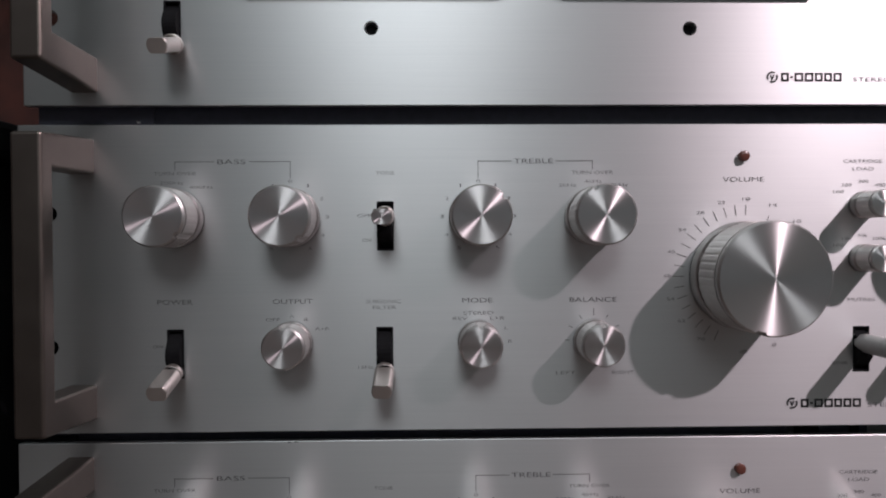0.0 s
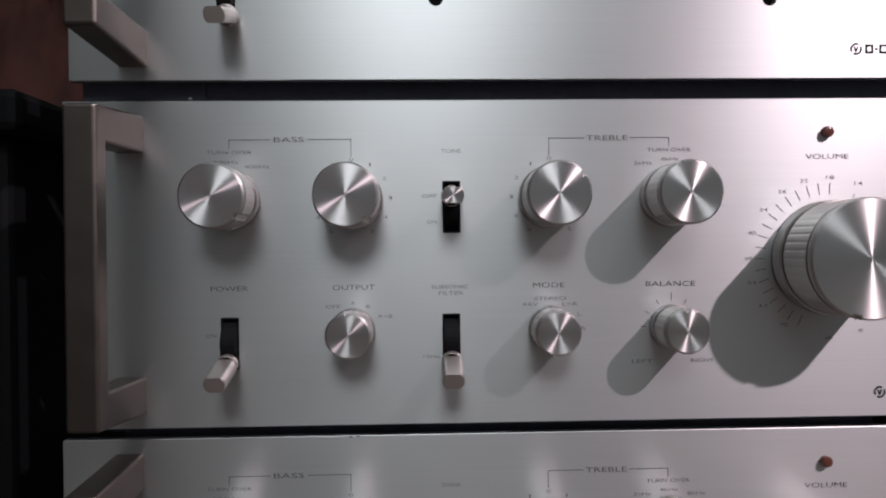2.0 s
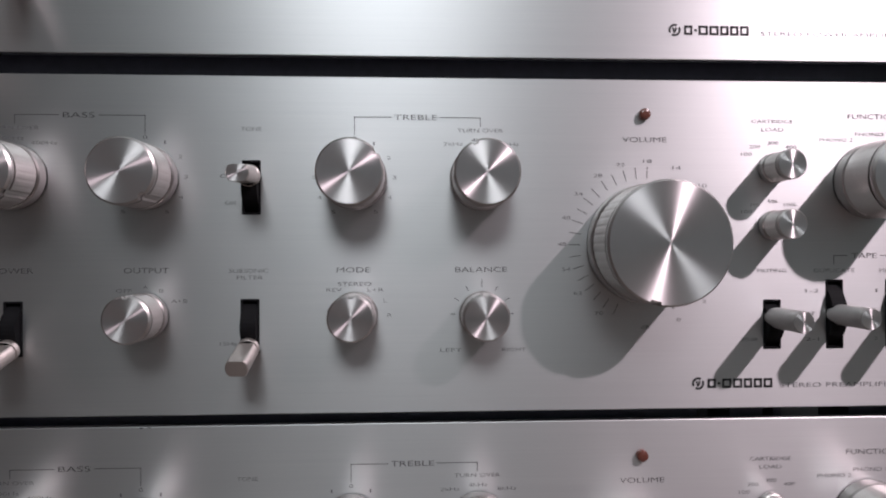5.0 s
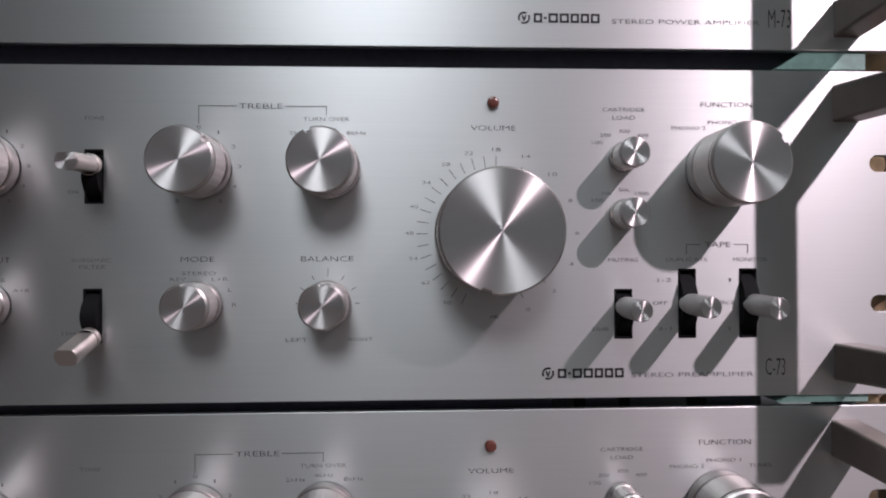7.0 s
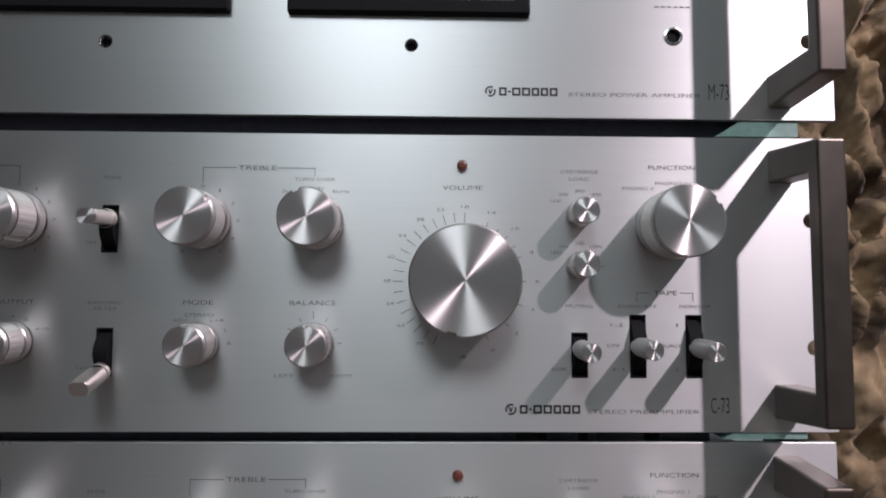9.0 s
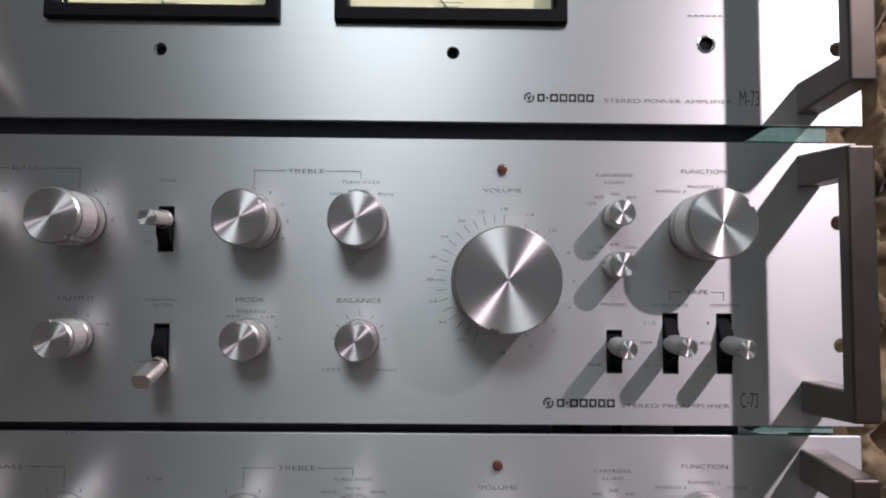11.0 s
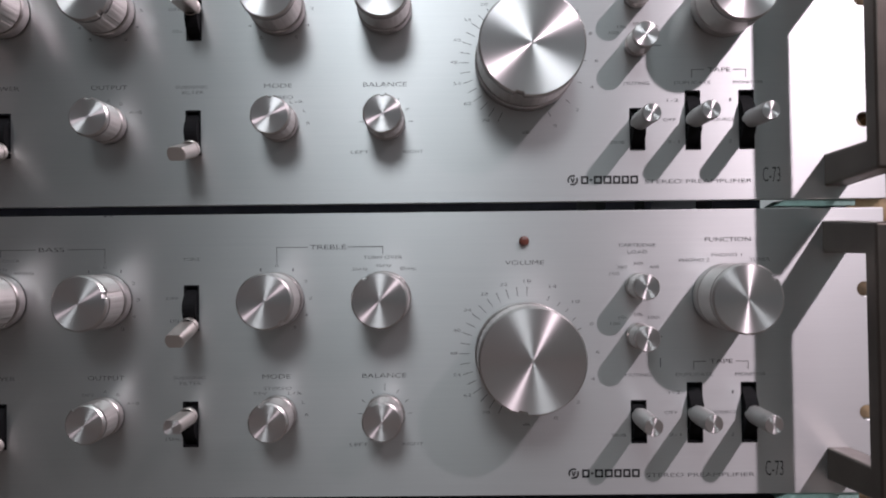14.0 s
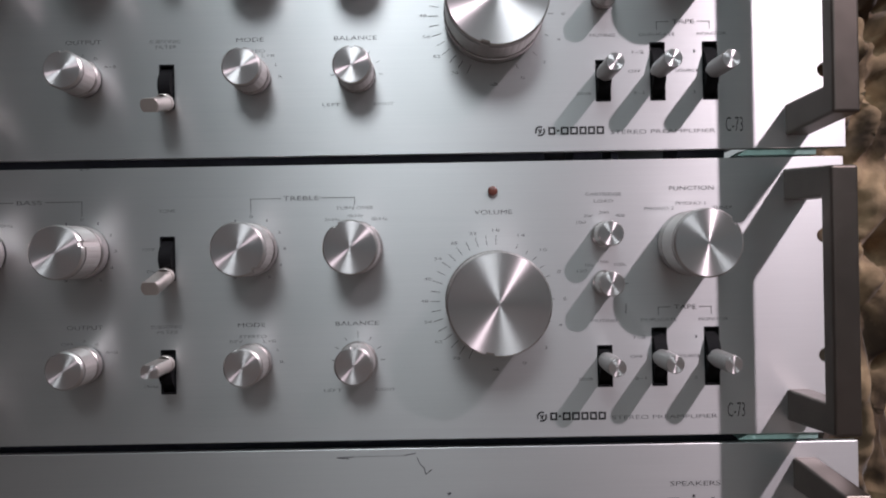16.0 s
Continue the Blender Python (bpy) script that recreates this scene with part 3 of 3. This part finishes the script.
def power_amplifier(z0, label, meters, low):
    """low: its upper edge alone is in view, with a display window below it."""
    u = thing("power_amplifier", pose(0, 0, z0), label, "amplifier", "hi-fi units in the stack")
    H, W = 0.177, 0.4790
    holes = rack_slots((0.037, 0.140))
    if not low:
        holes += [(-0.1765, 0.0340, 0.0066, 0.0205, 0.0002), (-0.092, 0.0330, 0.0050, 0.0050, 0.0025), (0.0455, 0.0330, 0.0050, 0.0050, 0.0025), (0.1656, 0.0388, 0.0068, 0.0068, 0.0034)]
    for x0, x1, a, b in meters:
        holes.append(((x0 + x1) / 2, (a + b) / 2, x1 - x0 - 0.003, b - a - 0.003, 0.001))
    part("front_panel", plate((0, H / 2, W, H, 0.0006), holes, 0.0032, 0.0003), PANEL, u, "brushed silver aluminium front panel")
    chassis(H, 0.34, u, 0.0030 if low else 0.0072)
    for s in (-1, 1):
        handle(s, 0.0055, H - 0.0075, u, 0.0390, 0.0035)
    for x0, x1, a, b in meters:
        level_meter(x0, x1, a, b, u)
    if low:
        lettering("SPEAKERS", 0.1495, 0.1735, H - 0.0190, 0.0022, u)
        strokes("small_print", [(0.1485, H - 0.0265, 0.1535, H - 0.0265), (0.1600, H - 0.0250, 0.1612, H - 0.0250), (0.1690, H - 0.0265, 0.1705, H - 0.0265)], 0.0014, u, INK)
        # old scratches near the upper edge
        strokes("scratch", [(-0.0090, H - 0.0040, -0.0010, H - 0.0036), (-0.0090, H - 0.0040, -0.0030, H - 0.0046), (0.0230, H - 0.0034, 0.0285, H - 0.0024),
                            (0.0292, H - 0.0045, 0.0305, H - 0.0075), (0.0305, H - 0.0075, 0.0325, H - 0.0095), (0.0325, H - 0.0095, 0.0332, H - 0.0125), (0.0332, H - 0.0125, 0.0362, H - 0.0102)], 0.00045, u, SCRATCH)
        strokes("scratch", [(-0.0010, H - 0.0036, 0.0230, H - 0.0034)], 0.00018, u, SCRATCH)
        strokes("chip", [(0.0435, H - 0.0222, 0.0450, H - 0.0215), (0.0500, H - 0.0250, 0.0520, H - 0.0250)], 0.0012, u, SCRATCH)
        return u
    slot_liner(-0.1765, 0.0238, 0.0442, 0.0066, u)
    bat_lever("power_lever", -0.1752, 0.0272, 19, u)
    for x in (-0.092, 0.0455):
        part("recess", lathe([(0.0032, -0.006), (0.0032, -0.0033)], 32), BLACK, u, "", facing(x, 0.0330))
        part("recess_rim", lathe([(0.0026, -0.002), (0.0026, 0.0001), (0.0030, 0.0001), (0.0031, -0.0001)], 32, None, False), BLACK, u, "", facing(x, 0.0330))
    part("headphone_socket", lathe([(0.0031, -0.0012), (0.0031, 0.0002), (0.0036, 0.0005), (0.0043, 0.0003), (0.0044, 0.0)], 48, None, False), CHROME, u, "chrome-ringed headphone socket", facing(0.1656, 0.0388))
    part("recess", lathe([(0.0032, -0.0032), (0.0032, -0.0012)], 32), BLACK, u, "", facing(0.1656, 0.0388))
    strokes("small_print", [(0.1570 + 0.0029 * i, 0.0525, 0.1590 + 0.0029 * i, 0.0525) for i in range(6)], 0.0006, u, FAINT)
    knob("speaker_selector_knob", 0.1655, 0.1010, 0.0144, 0.0230, 60, u, 32)
    lettering("STEREO POWER AMPLIFIER", 0.1170, 0.1775, 0.0110, 0.0018, u)
    lettering("M-73", 0.1812, 0.1905, 0.0128, 0.0074, u, BOLD)
    maker_mark(0.0790, 0.1120, 0.0120, 0.0040, u)
    return u


power_amplifier(0.475, "silver stereo power amplifier with two level meters, topmost in the stack", [(-0.1460, -0.0362, 0.0464, 0.125), (-0.0105, 0.0993, 0.0464, 0.125)], False)
power_amplifier(0.018, "silver power amplifier with a scratched upper edge, lowest in the stack", [(0.0300, 0.0960, 0.060, 0.1515)], True)


# ---- the room round the stack ----
def slab(name, size, centre, mat, label, category):
    return tagged(part(name, box(size, centre), mat), label, category, kind="structure")


slab("floor", (4.4, 4.4, 0.1), (0, -0.9, -0.05), CARPET, "brown carpeted floor under the stack", "floor")
slab("ceiling", (4.4, 4.4, 0.1), (0, -0.9, 2.45), WALL, "plain pale ceiling", "ceiling")
slab("wall_north", (4.4, 0.1, 2.4), (0, 1.25, 1.2), WALL, "pale blue-grey wall behind the stack", "wall")
# south and west walls are out of view, toned to shape the bounced light
slab("wall_south", (4.4, 0.1, 2.4), (0, -3.05, 1.2), MID, "unseen wall, its grey set for the reflections in the metal", "wall")
slab("wall_east", (0.1, 4.2, 2.4), (2.15, -0.9, 1.2), WALL, "plain pale wall", "wall")
slab("wall_west", (0.1, 4.2, 2.4), (-2.15, -0.9, 1.2), DARK, "unseen wall, kept dark so that the left side gets little light", "wall")


def crumpled(name, x0, x1, z0, z1, y, amp, freq, nx, nz, mat, seed, lean=0.0):
    """A hanging cloth with heavy crumpled folds, thickened at the back."""
    bm = bmesh.new()
    rows = []
    for k in range(2):
        grid = []
        for j in range(nz + 1):
            row = []
            for i in range(nx + 1):
                u, v = i / nx, j / nz
                x, z = x0 + (x1 - x0) * u, z0 + (z1 - z0) * v
                p = Vector((x * freq * 1.5, z * freq * 0.7, seed))
                w = noise.noise_vector(p * 0.6)
                q = p + w * 1.3
                d = abs(noise.noise(q)) * 1.2 + 0.5 * noise.noise(q * 2.1) + 0.18 * noise.noise(q * 4.7)
                row.append(bm.verts.new((x + 0.2 * amp * w.x, y - amp * d + lean * v + 0.012 * k, z + amp * 0.5 * w.y * (1 if 0 < j < nz else 0.6))))
            grid.append(row)
        rows.append(grid)
        for j in range(nz):
            for i in range(nx):
                f = (grid[j][i], grid[j][i + 1], grid[j + 1][i + 1], grid[j + 1][i])
                bm.faces.new(f if k == 0 else f[::-1]).smooth = True
    a, b = rows
    for i in range(nx):
        bm.faces.new((a[nz][i], a[nz][i + 1], b[nz][i + 1], b[nz][i]))
        bm.faces.new((a[0][i + 1], a[0][i], b[0][i], b[0][i + 1]))
    for j in range(nz):
        bm.faces.new((a[j][0], a[j + 1][0], b[j + 1][0], b[j][0]))
        bm.faces.new((a[j + 1][nx], a[j][nx], b[j][nx], b[j + 1][nx]))
    return part(name, bm, mat)


tagged(crumpled("plush_blanket", 0.33, 1.03, 0.0, 0.635, 0.20, 0.040, 22.0, 240, 220, CLOTH, 3.1), "crumpled tan and brown plush blanket hung behind the stack", "blanket")
tagged(crumpled("dark_drape", -1.00, -0.28, 0.0, 1.10, 0.35, 0.04, 7.0, 60, 60, DRAPE, 8.4), "dark red-brown drape in deep shade beside the stack", "drape")

# made-up black box: stands for the shade that swallows the drape lower down
cabinet = thing("side_dark_box", pose(-0.62, 0.16, 0), "black box added for the deep shade below the drape, beside the stack", "cabinet")
part("carcass", box((0.70, 0.30, 0.455), (0, 0, 0.2275), 0.003), BLACK, cabinet)
part("dark_box_top", box((0.72, 0.32, 0.018), (0, 0, 0.464), 0.004), BLACK, cabinet)
